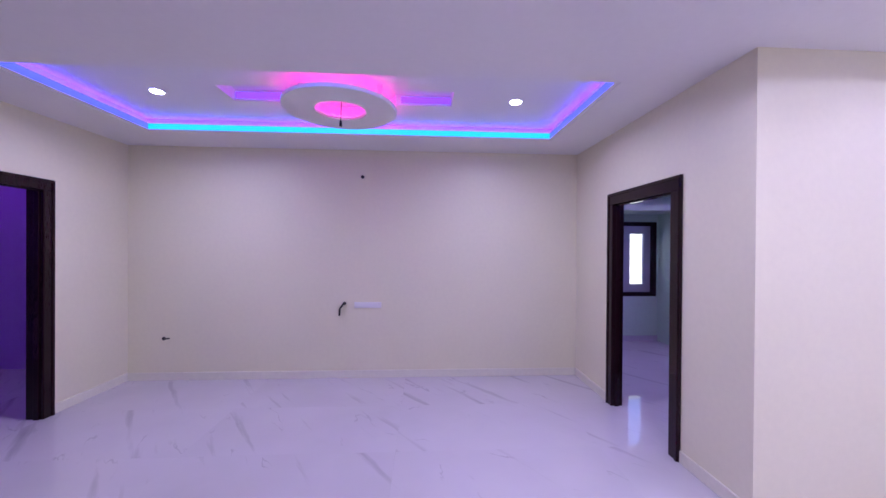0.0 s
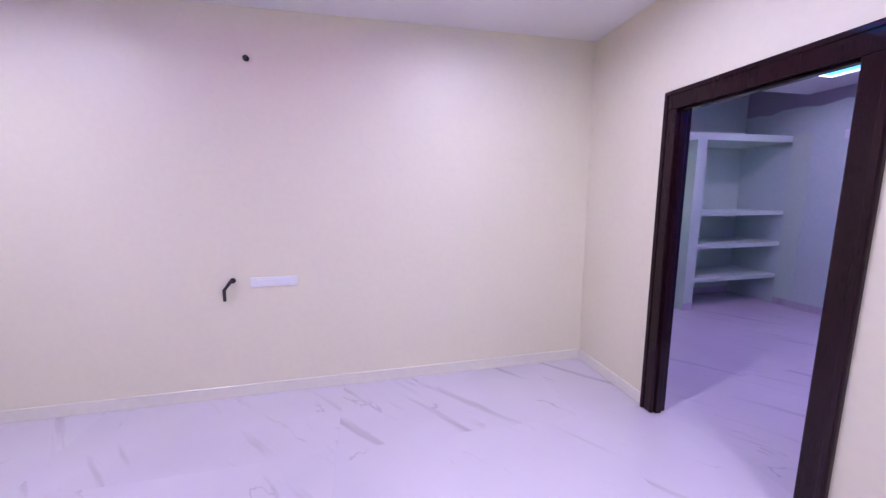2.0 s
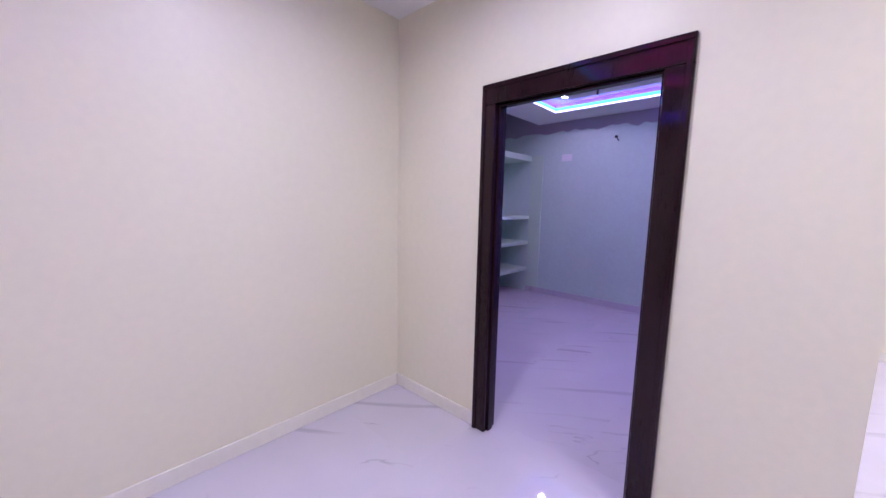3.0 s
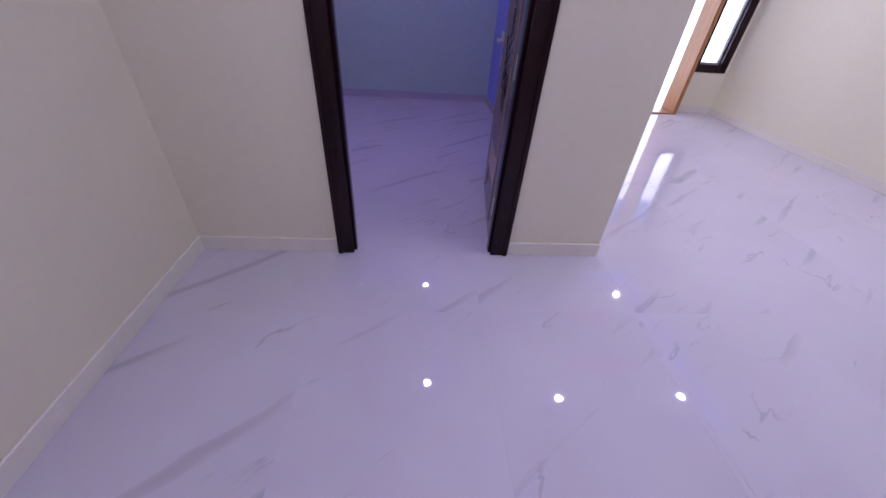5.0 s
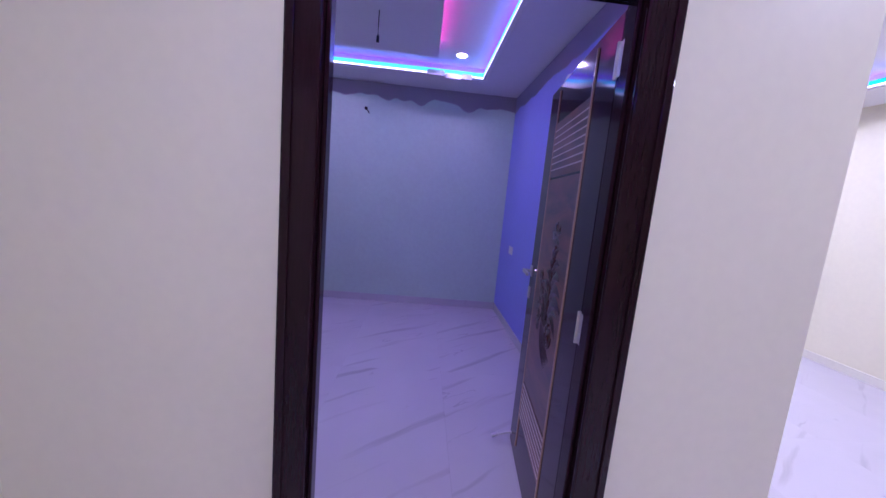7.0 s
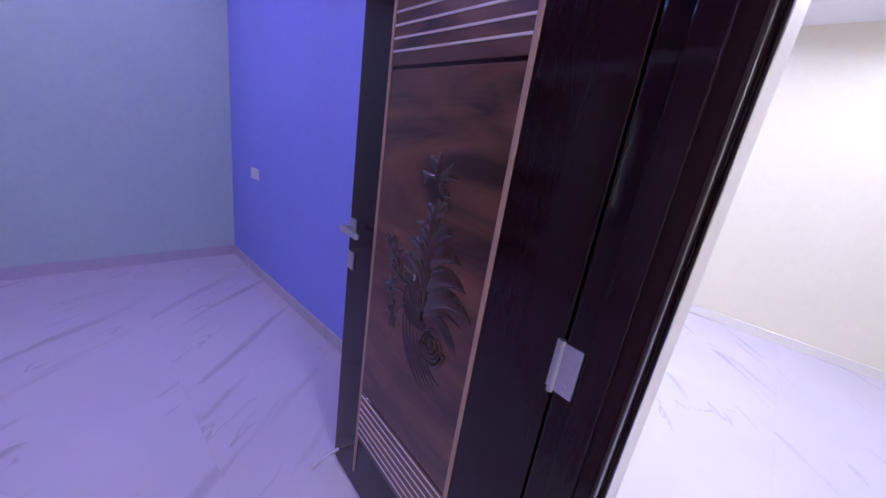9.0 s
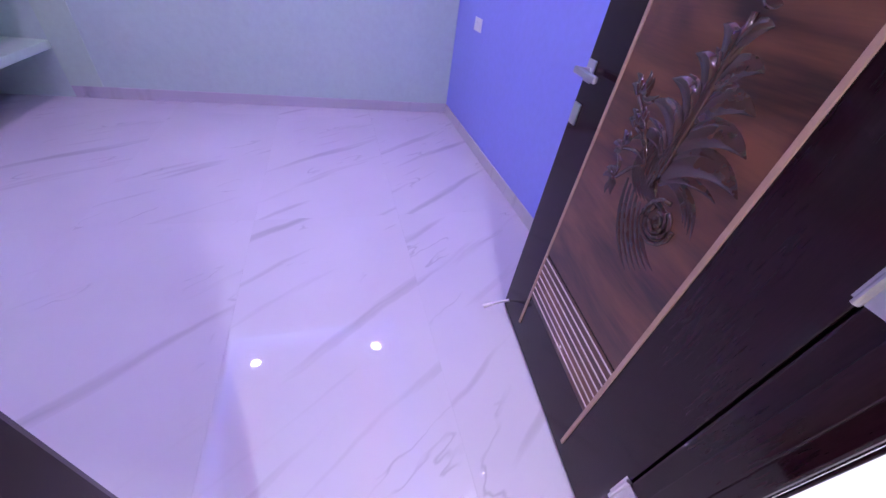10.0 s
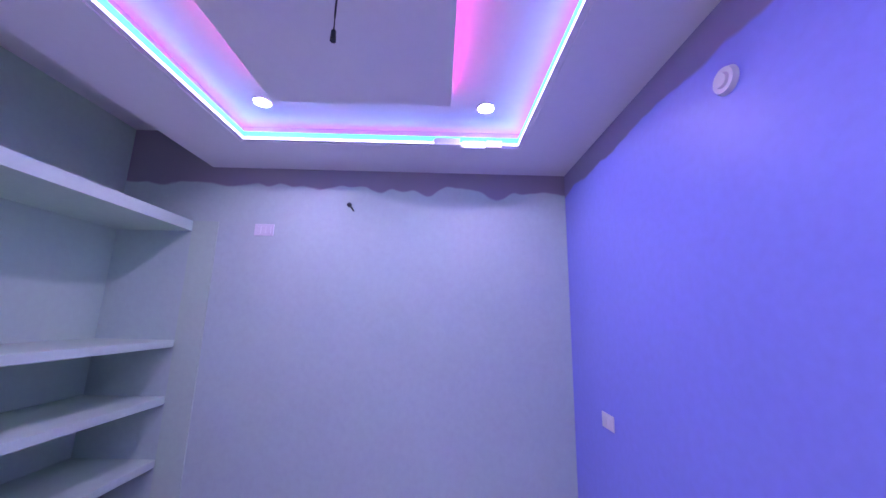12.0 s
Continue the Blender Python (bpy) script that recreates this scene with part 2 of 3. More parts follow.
def mesh_of(name, bm, mats, smooth=False):
    me = bpy.data.meshes.new(name)
    bm.normal_update()
    if smooth:
        for f in bm.faces:
            f.smooth = True
    bm.to_mesh(me)
    bm.free()
    for m in mats if isinstance(mats, (list, tuple)) else [mats]:
        me.materials.append(m)
    return me


def part(name, bm, material, parent=None, label="", smooth=False):
    ob = new(name, mesh_of(name, bm, material, smooth))
    if parent is not None:
        ob.parent = parent
    if label:
        ob["label"] = label
    return ob


def thing(name, label, category, group="", at=None):
    ob = new(name)
    ob.empty_display_size = 0.1
    if at is not None:
        ob.matrix_world = at
    return tagged(ob, label, category, group)


def boxpart(name, b, material, parent=None, bev=0.0, label=""):
    bm = bmesh.new()
    box(bm, *b)
    if bev:
        bevel(bm, bev)
    return part(name, bm, material, parent, label)


def cyl(bm, p, q, r, n=16, r2=None):
    """A capped round bar from p to q."""
    p, q = Vector(p), Vector(q)
    m = Matrix.Translation((p + q) / 2) @ (q - p).to_track_quat("Z", "Y").to_matrix().to_4x4()
    bmesh.ops.create_cone(bm, cap_ends=True, segments=n, radius1=r, radius2=r if r2 is None else r2, depth=(q - p).length, matrix=m)


def tube(bm, pts, r, n=8):
    rings = []
    for i, p in enumerate(pts):
        d = Vector(pts[min(i + 1, len(pts) - 1)]) - Vector(pts[max(i - 1, 0)])
        q = d.to_track_quat("Z", "Y")
        rings.append([bm.verts.new(Vector(p) + q @ Vector((r * math.cos(a), r * math.sin(a), 0))) for a in (2 * math.pi * k / n for k in range(n))])
    for a, b in zip(rings, rings[1:]):
        for k in range(n):
            bm.faces.new((a[k], a[(k + 1) % n], b[(k + 1) % n], b[k]))
    bm.faces.new(rings[0][::-1])
    bm.faces.new(rings[-1])


def structure(name, boxes, mats, label, pick=None):
    """A wall or slab of butted boxes; pick(normal, centre) chooses the material slot."""
    bm = bmesh.new()
    for b in boxes:
        box(bm, *b)
    bm.normal_update()
    if pick:
        for f in bm.faces:
            f.material_index = pick(f.normal, f.calc_center_median())
    return tagged(part(name, bm, mats), label, name.split("_")[0], kind="structure")


# ---- setting ----
structure("wall_north", [(XW - T, 0, 0, T, 0, 3.05)], CREAM, "cream painted plaster wall behind the living room")
structure("wall_door", [(0, T, YC, -1.80, 0, 3.05), (0, T, -1.80, -0.775, 2.115, 3.05), (0, T, -0.775, YN + T, 0, 3.05)], [CREAM, GREEN],
          "cream painted wall with the bedroom doorway", lambda n, c: 1 if n.x > 0.5 else 0)
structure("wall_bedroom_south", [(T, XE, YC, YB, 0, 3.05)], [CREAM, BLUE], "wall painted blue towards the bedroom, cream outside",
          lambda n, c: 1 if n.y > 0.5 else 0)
structure("wall_bedroom_east", [(XE, XE + T, YC, YN + T, 0, 3.05)], [TEAL], "pale green wall with darker ragged band under the ceiling")
WX0, WX1, WZ0, WZ1 = 0.95, 2.07, 0.76, 2.02
structure("wall_bedroom_north", [(T, WX0, YN, YN + T, 0, 3.05), (WX1, XE, YN, YN + T, 0, 3.05), (WX0, WX1, YN, YN + T, 0, WZ0), (WX0, WX1, YN, YN + T, WZ1, 3.05)],
          GREEN, "pale green wall with a window beside the shelves")
structure("wall_south", [(XW - T, XE + T, YS - T, YS, 0, 3.05)], CREAM, "plain cream painted wall of the hall")
EY = [(-3.47, -4.0, 0.70, 2.13), (-4.14, -5.0, 0.0, 2.13), (-5.04, -5.56, 0.55, 2.10)]
bx, y1 = [], YC
for a, b, z0, z1 in EY:
    bx.append((XE, XE + T, a, y1, 0, 3.05))
    if z0:
        bx.append((XE, XE + T, b, a, 0, z0))
    bx.append((XE, XE + T, b, a, z1, 3.05))
    y1 = b
bx.append((XE, XE + T, YS, y1, 0, 3.05))
structure("wall_hall_east", bx, CREAM, "cream wall with the entrance door and two windows")
structure("wall_west", [(XW - T, XW, YS, -1.87, 0, 3.05), (XW - T, XW, -0.835, 0, 0, 3.05), (XW - T, XW, -1.87, -0.835, 2.155, 3.05)], [CREAM, VIOLET],
          "cream wall with a dark framed doorway", lambda n, c: 1 if n.x < -0.5 else 0)
structure("wall_side_room", [(-7.8, -7.65, -2.9, 0.6, 0, 2.8), (-7.65, XW - T, 0.45, 0.6, 0, 2.8), (-7.65, XW - T, -2.9, -2.75, 0, 2.8)], VIOLET,
          "violet lit walls of a side room")
structure("ceiling_side_room", [(-7.65, XW - T, -2.75, 0.45, H, 2.8)], WHITE, "white ceiling of the side room")

LT = (-4.675, -0.53, -1.906, -0.552)      # living tray x0 x1 y0 y1
HT = (0.15, 3.09, -5.08, -2.8)            # hall tray
BT = (0.62, 3.116, -1.723, 0.33)          # bedroom tray


def frame_boxes(o, i, z0, z1):
    return [(o[0], i[0], o[2], o[3], z0, z1), (i[1], o[1], o[2], o[3], z0, z1), (i[0], i[1], o[2], i[2], z0, z1), (i[0], i[1], i[3], o[3], z0, z1)]


structure("ceiling_living", frame_boxes((XW, 0, -2.373, 0), LT, H, 3.05), WHITE, "white gypsum ceiling with a long recessed tray")
structure("ceiling_hall", frame_boxes((0, XE, YS, YC), HT, H, 3.05) + [(XW, 0, YS, -2.373, H, 3.05)], WHITE, "white gypsum ceiling with a square tray")
structure("ceiling_bedroom", frame_boxes((T, XE, YB, 0.83), BT, H, 2.95), WHITE, "white gypsum bedroom ceiling with a tray")
structure("roof_slab", [(-7.9, XE + T, YS - T, YN + T, 3.05, 3.2)], WHITE, "plain slab over the rooms")
structure("tray_top_hall", [(HT[0], HT[1], HT[2], HT[3], HU, HU + 0.1)], WHITE, "white upper surface of the hall tray")
structure("tray_top_bedroom", [(BT[0], BT[1], BT[2], BT[3], HU, HU + 0.1)], WHITE, "white upper surface of the bedroom tray")

# living tray top, with a round recess and two side slots
RC = Vector((-2.60, -1.23, 0))
RR, SL1, SW_ = 0.475, 0.95, 0.15


def outline():
    pts = []
    a0 = math.asin(SW_ / RR)
    for half in (0, math.pi):
        pts += [((RR * math.cos(a)), RR * math.sin(a)) for a in (half + a0 + (math.pi - 2 * a0) * k / 24 for k in range(25))]
        e = -SL1 if half == 0 else SL1
        pts += [(e, SW_ if half == 0 else -SW_), (e, -SW_ if half == 0 else SW_)]
    return pts


bm = bmesh.new()
rim = [bm.verts.new((x, y, HU)) for x, y in ((LT[0], LT[2]), (LT[1], LT[2]), (LT[1], LT[3]), (LT[0], LT[3]))]
cut = [bm.verts.new((RC.x + x, RC.y + y, HU)) for x, y in outline()]
es = [bm.edges.new((q[k], q[(k + 1) % len(q)])) for q in (rim, cut) for k in range(len(q))]
bmesh.ops.triangle_fill(bm, edges=es, use_beauty=True, normal=(0, 0, -1))
up = [bm.verts.new((v.co.x, v.co.y, HU + 0.10)) for v in cut]
for k in range(len(cut)):
    bm.faces.new((cut[k], cut[(k + 1) % len(cut)], up[(k + 1) % len(cut)], up[k]))
bm.faces.new(up)
tagged(part("tray_top_living", bm, WHITE), "white tray ceiling with a round recess and side slots", "ceiling", kind="structure")


# ---- ceiling lights ----
def tray_leds(t, where, colours, tape, edge=None):
    """A small ledge round the tray: lit face towards the room, violet tape on its top."""
    th = thing("led_strip", "lit colour-changing strip round the %s ceiling tray" % where, "light strip", "tray strips", pose(0, 0, 0))
    x0, x1, y0, y1 = t
    d = 0.03
    sides = [((x0, y1), (x1, y1), (0, -1), 0.0), ((x1, y0), (x1, y1), (-1, 0), d), ((x0, y0), (x0, y1), (1, 0), d), ((x0, y0), (x1, y0), (0, 1), 0.0)]
    for (p, q, (ox, oy), cut), c in zip(sides, colours):
        def run(name, a, b, z0, z1, m):
            bx = sorted((p[0] + ox * a, p[0] + ox * b)) if ox else (p[0] + cut, q[0] - cut)
            by = sorted((p[1] + oy * a, p[1] + oy * b)) if oy else (p[1] + cut, q[1] - cut)
            boxpart(name, (*bx, *by, z0, z1), m, th)
        run("ledge", 0.0, d - 0.003, H + 0.012, H + 0.062, PLASTIC)
        run("lip", 0.0, d + 0.001, H + 0.006, H + 0.0095, WHITE)
        run("diode_run", d - 0.003, d, H + (0.026 if edge else 0.010), H + 0.066, c)
        # emissive band standing in for the strip's light on the tray lip
        if edge:
            run("edge_run", d - 0.003, d, H + 0.010, H + 0.0255, edge)
        run("tape_run", 0.006, 0.024, H + 0.062, H + 0.065, tape)
    return th


tray_leds(LT, "living room", (LED_CYAN, LED_BLUE, LED_BLUE, LED_CYAN), LED_VIOLET)
tray_leds(HT, "hall", (LED_CYAN, LED_CYAN, LED_CYAN, LED_CYAN), LED_VIOLET, LIP_GLOW)
tray_leds(BT, "bedroom", (LED_ICE, LED_ICE, LED_ICE, LED_ICE), LED_VIOLET_DEEP, LIP_GLOW)


def downlight(x, y, z, watts, tint=(1.0, 0.95, 0.98)):
    th = thing("downlight", "round white recessed downlight, switched on, in ceiling", "ceiling light", "downlights", pose(x, y, z))
    bm = bmesh.new()
    cyl(bm, (0, 0, -0.008), (0, 0, 0.0), 0.062, 32)
    part("rim", bm, PLASTIC, th)
    bm = bmesh.new()
    cyl(bm, (0, 0, -0.011), (0, 0, -0.0082), 0.048, 32)
    part("diffuser", bm, LAMP, th, "glowing white lens")
    lamp = new("lamp", bpy.data.lights.new("lamp", "AREA"))
    lamp.data.shape, lamp.data.size, lamp.data.energy, lamp.data.color = "DISK", 0.09, watts * LED_GAIN, tint
    lamp.data.spread = radians(160)
    lamp.parent, lamp.location = th, (0, 0, -0.016)


for x, y, z, w in ((-4.09, -1.24, HU, 15), (-1.10, -1.24, HU, 13), (0.68, -3.1, HU, 6), (2.6, -3.1, HU, 13), (0.68, -4.75, HU, 8), (2.6, -4.75, HU, 13), (-0.62, -3.1, H, 11), (-0.62, -4.8, H, 10)):
    downlight(x, y, z, w)
# lavender tint added to the bedroom's lamps, making up for weaker violet strips
for x, y, w in ((2.79, 0.03, 3.9), (2.79, -1.42, 3.4), (0.92, 0.03, 3.8), (0.92, -1.42, 3.4)):
    downlight(x, y, HU, w, (0.90, 0.60, 1.0))

# ring in the living room recess
ring = thing("ceiling_ring", "white gypsum ring over a pink lit round recess", "ceiling ornament", at=pose(RC.x, RC.y, 0))
bm = bmesh.new()
N = 64
loops = [[bm.verts.new((r * math.cos(2 * math.pi * k / N), r * math.sin(2 * math.pi * k / N), z)) for k in range(N)] for r, z in ((0.465, 2.715), (0.47, 2.72), (0.47, 2.745), (0.21, 2.745), (0.21, 2.72), (0.215, 2.715))]
for a in range(6):
    A, B = loops[a], loops[(a + 1) % 6]
    for k in range(N):
        bm.faces.new((A[k], A[(k + 1) % N], B[(k + 1) % N], B[k]))
bmesh.ops.recalc_face_normals(bm, faces=bm.faces)
part("ring_body", bm, WHITE, ring)
for rr in (0.42, 0.25):
    bm = bmesh.new()
    tube(bm, [(rr * math.cos(2 * math.pi * k / 48), rr * math.sin(2 * math.pi * k / 48), 2.755) for k in range(49)], 0.008, 6)
    part("led_loop", bm, LED_PINK, ring, "pink glowing strip")
for s in (-1, 1):
    a, b = sorted((s * 0.5, s * (SL1 - 0.01)))
    for yy in (-SW_ + 0.002, SW_ - 0.008):
        boxpart("slot_strip", (a, b, yy, yy + 0.006, HU + 0.02, HU + 0.075), LED_SLOT, ring, label="violet glowing strip")
    boxpart("bracket", (s * 0.33 - 0.02, s * 0.33 + 0.02, -0.02, 0.02, 2.746, HU + 0.1), WHITE, ring)


def hook(x, y, z0, z1):
    th = thing("fan_hook", "thin dark wire and fan hook hanging from ceiling", "hook", at=pose(x, y, 0))
    bm = bmesh.new()
    tube(bm, [(0, 0, z0), (0.004, 0.002, (z0 + z1) / 2), (0, 0, z1 + 0.02)], 0.004, 6)
    part("wire", bm, BLACK, th)
    bm = bmesh.new()
    cyl(bm, (0, 0, z1 - 0.02), (0, 0, z1 + 0.025), 0.012, 10, 0.009)
    part("connector", bm, BLACK, th)


hook(RC.x, RC.y, HU + 0.1, 2.61)


def hung_panel(x0, x1, y0, y1, label):
    th = thing("ceiling_panel", label, "ceiling panel", "hung panels", pose(0, 0, 0))
    boxpart("board", (x0, x1, y0, y1, H + 0.012, H + 0.040), WHITE, th, 0.004)
    for r in [(x0 + 0.02, x1 - 0.02, y, y + 0.012) for y in (y0 + 0.03, y1 - 0.042)]:
        boxpart("led_run", (*r, H + 0.041, H + 0.053), LED_PINK, th, label="pink glowing strip")
    cx, cy = (x0 + x1) / 2, (y0 + y1) / 2
    boxpart("spacer", (cx - 0.3, cx + 0.3, cy - 0.3, cy + 0.3, H + 0.041, HU), WHITE, th)


hung_panel(1.12, 2.62, -1.19, -0.12, "white gypsum panel with pink lit edges under bedroom tray")
for x in (1.16, 2.06):
    th = thing("light_channel", "white ceiling channel with a glowing pink strip", "light strip", "hall channels", pose(x, -3.88, HU))
    boxpart("channel", (-0.06, 0.06, -0.55, 0.55, -0.018, -0.001), WHITE, th, 0.004)
    boxpart("led_run", (-0.04, 0.03, -0.53, 0.53, -0.030, -0.0185), LED_ROSE, th, label="pink glowing strip")
    boxpart("edge_run", (0.0305, 0.055, -0.53, 0.53, -0.026, -0.0185), LED_SLOT, th, label="violet glowing strip")
hook(1.87, -0.72, H + 0.011, 2.53)


# ---- doors and windows ----
def door_frame(name, x, y0, y1, z1, depth, wn_, ws, wt, label, flip=1):
    """Dark timber frame round a doorway in a wall that runs along y."""
    th = tagged(new(name), label, "door frame", kind="structure")
    x0, x1 = sorted((x - 0.022 * flip, x + depth * flip))
    for nm, b in (("jamb", (x0, x1, y1 - wn_, y1, 0, z1 - wt)), ("jamb", (x0, x1, y0, y0 + ws, 0, z1 - wt)), ("head", (x0, x1, y0, y1, z1 - wt, z1))):
        boxpart(nm, b, DARK, th, 0.006)
    # raised outer moulding and inner stop
    m0, m1 = sorted((x - 0.030 * flip, x - 0.0225 * flip))
    s0, s1 = sorted((x + 0.010 * flip, x + 0.056 * flip))
    for nm, b in (("moulding", (m0, m1, y1 - 0.03, y1 - 0.006, 0, z1 - 0.03)), ("moulding", (m0, m1, y0 + 0.006, y0 + 0.03, 0, z1 - 0.03)), ("moulding", (m0, m1, y0 + 0.006, y1 - 0.006, z1 - 0.03, z1 - 0.006)),
                  ("stop", (s0, s1, y1 - wn_ - 0.013, y1 - wn_ - 0.001, 0, z1 - wt - 0.014)), ("stop", (s0, s1, y0 + ws + 0.001, y0 + ws + 0.013, 0, z1 - wt - 0.014)), ("stop", (s0, s1, y0 + ws, y1 - wn_, z1 - wt - 0.013, z1 - wt - 0.001))):
        boxpart(nm, b, DARK, th, 0.003)
    return th


door_frame("door_frame_bedroom", 0, -1.80, -0.775, 2.115, 0.098, 0.095, 0.105, 0.115, "dark polished wooden frame of the bedroom doorway")
door_frame("door_frame_side_room", XW, -1.87, -0.835, 2.155, 0.13, 0.10, 0.10, 0.10, "dark polished wooden frame of the side room", -1)


# leaf of the bedroom door: local x from the hinge, y towards the bedroom's north, z up
door = thing("door", "dark wooden bedroom door with carved teak panel, standing open", "door", at=pose(0.103, -1.699, 0.012, 0, 0, -6.3))
DW, DT, DH = 0.858, 0.036, 1.985
boxpart("slab", (0, DW, -DT, 0, 0, DH), DARK, door, 0.003)
boxpart("veneer_panel", (0.204, 0.672, -0.001, 0.0025, 0.47, 1.53), TEAK, door, 0.001, "clouded reddish brown veneer")
boxpart("veneer_band", (0.204, 0.672, -0.001, 0.0022, 1.54, 1.80), TEAK, door, 0.001, "clouded reddish brown veneer")
boxpart("bottom_band", (0.204, 0.672, -0.001, 0.0022, 0.25, 0.462), TEAK, door, 0.001, "clouded reddish brown veneer")
for u, z0 in ((0.192, 0.05), (0.672, 0.08)):
    boxpart("inlay_border", (u, u + 0.012, -0.001, 0.005, z0, DH - 0.03), INLAY, door, 0.0015, "pale border strip")
for k in range(7):
    for z, gap in ((0.272, 0.029), (1.572, 0.031)):
        boxpart("inlay_line", (0.205, 0.671, -0.001, 0.004, z + k * gap, z + k * gap + 0.006), LINE, door, 0.001)


def petal(bm, p, q, bow, width, lift, n=9):
    """A carved crescent on the panel from p to q, bowed to one side: steep inner flank, long outer flank."""
    p, q = Vector(p), Vector(q)
    side = Vector((-(q - p).y, (q - p).x))
    rows = []
    for k in range(n + 1):
        f = k / n
        c = p.lerp(q, f) + side * bow * 4 * f * (1 - f)
        d = (q - p) + side * bow * 4 * (1 - 2 * f)
        w = Vector((-d.y, d.x)).normalized() * max(0.0008, width * math.sin(math.pi * min(1.0, 0.14 + 0.86 * f)) ** 0.75)
        h = 0.62 * lift * (0.25 + 0.75 * math.sin(math.pi * min(1.0, 0.1 + 0.85 * f)))
        prof = ((-1.0, 0.0026), (-0.55, h * 0.35), (0.35, h), (0.62, h * 0.8), (1.0, 0.0026))
        rows.append([bm.verts.new((c.x + w.x * e, max(0.0026, y), c.y + w.y * e)) for e, y in prof])
    for A, B in zip(rows, rows[1:]):
        for j in range(4):
            bm.faces.new((A[j], B[j], B[j + 1], A[j + 1]))


bm = bmesh.new()
cx = 0.40
for k in range(3):                       # stem of three strands
    tube(bm, [(cx + 0.012 * (k - 1) * (1.2 - z) * 3 + 0.008 * math.sin(9 * z), 0.004, z) for z in [0.90 + 0.042 * j for j in range(9)]], 0.006, 6)
for k in range(7):                       # flower at the top
    a = radians(-35 + k * 42)
    petal(bm, (0.408 + 0.012 * math.cos(a), 1.282 + 0.012 * math.sin(a)), (0.408 + 0.068 * math.cos(a), 1.285 + 0.058 * math.sin(a)), 0.16 * (-1) ** k, 0.013, 0.013)
for k in range(5):                       # big fronds towards the hinge, each of two ridges
    f = k / 4
    tip = (0.345 - 0.125 * f, 1.222 - 0.24 * f)
    petal(bm, (0.398, 1.175 - 0.24 * f), tip, -0.24, 0.019 + 0.010 * f, 0.020)
    petal(bm, (0.392, 1.150 - 0.235 * f), (tip[0] + 0.03, tip[1] - 0.028), -0.16, 0.010, 0.013)
for k in range(4):                       # fronds towards the lock
    f = k / 3
    tip = (0.446 + 0.085 * f, 1.212 - 0.16 * f)
    petal(bm, (0.408, 1.16 - 0.19 * f), tip, 0.26, 0.017 + 0.004 * f, 0.018)
    petal(bm, (0.412, 1.13 - 0.18 * f), (tip[0] - 0.012, tip[1] - 0.035), 0.2, 0.008, 0.012)
for c, a0, a1, count, size in (((0.575, 1.045), 0, 140, 7, 0.062), ((0.535, 0.985), -10, 110, 6, 0.055), ((0.525, 0.86), -120, 30, 7, 0.062), ((0.545, 0.93), -60, 60, 5, 0.05)):
    for k in range(count):               # curling sprays near the lock stile
        a = radians(a0 + (a1 - a0) * k / (count - 1))
        r0, r1 = 0.012, size * (0.8 + 0.25 * math.sin(2.3 * k))
        petal(bm, (c[0] + r0 * math.cos(a), c[1] + r0 * math.sin(a)), (c[0] + r1 * math.cos(a + 0.35), c[1] + r1 * math.sin(a + 0.35)), 0.22, 0.010, 0.013)
    tube(bm, [(c[0] + (0.45 - c[0]) * j / 5, 0.004, c[1] + (0.93 - c[1]) * j / 5 + 0.012 * math.sin(j * 0.63)) for j in range(6)], 0.005, 6)
for k in range(9):                       # swirl of strands in the body
    f = k / 8
    petal(bm, (0.47 - 0.05 * f, 0.985 - 0.03 * f), (0.43 - 0.12 * f, 0.86 + 0.02 * f), 0.24, 0.008, 0.014)
    petal(bm, (0.43 - 0.02 * f, 0.96), (0.50 + 0.045 * f, 1.00 - 0.05 * f), 0.2, 0.008, 0.012)
for q in range(4):                       # spiral rosette
    tube(bm, [(0.338 + (0.010 + 0.013 * q) * math.cos(a * 0.5 + q), 0.005, 0.850 + (0.011 + 0.013 * q) * math.sin(a * 0.5 + q)) for a in range(11)], 0.0055, 6)
for k in range(4):                       # long arcs round the rosette
    petal(bm, (0.40 - 0.01 * k, 0.925 + 0.006 * k), (0.285 - 0.012 * k, 0.885 - 0.006 * k), -0.2, 0.007, 0.012)
for k in range(6):                       # trailing tail
    petal(bm, (0.485 - 0.018 * k, 0.880 - 0.006 * k), (0.345 - 0.013 * k, 0.695 + 0.012 * k), 0.13, 0.008, 0.012)
for v in bm.verts:
    v.co.x = min(max(v.co.x, 0.207), 0.668)
bmesh.ops.recalc_face_normals(bm, faces=bm.faces)
part("carving", bm, CARVE, door, "darker carved flower relief", True)
for s, y in ((1, 0.0), (-1, -DT)):
    bm = bmesh.new()
    b0, b1 = sorted((y, y + s * 0.007))
    box(bm, 0.806, 0.848, b0, b1, 1.01, 1.07)
    box(bm, 0.808, 0.846, b0, b1, 0.885, 0.95)
    bevel(bm, 0.002, 1)
    cyl(bm, (0.827, y + s * 0.007, 1.04), (0.827, y + s * 0.045, 1.04), 0.009, 12)
    rose = part("handle_rose", bm, CHROME, door, "steel handle plates")
    bm = bmesh.new()
    h0, h1 = sorted((y + s * 0.038, y + s * 0.052))
    box(bm, 0.712, 0.836, h0, h1, 1.03, 1.05)
    bevel(bm, 0.005, 2)
    part("lever", bm, CHROME, rose, "steel lever handle")
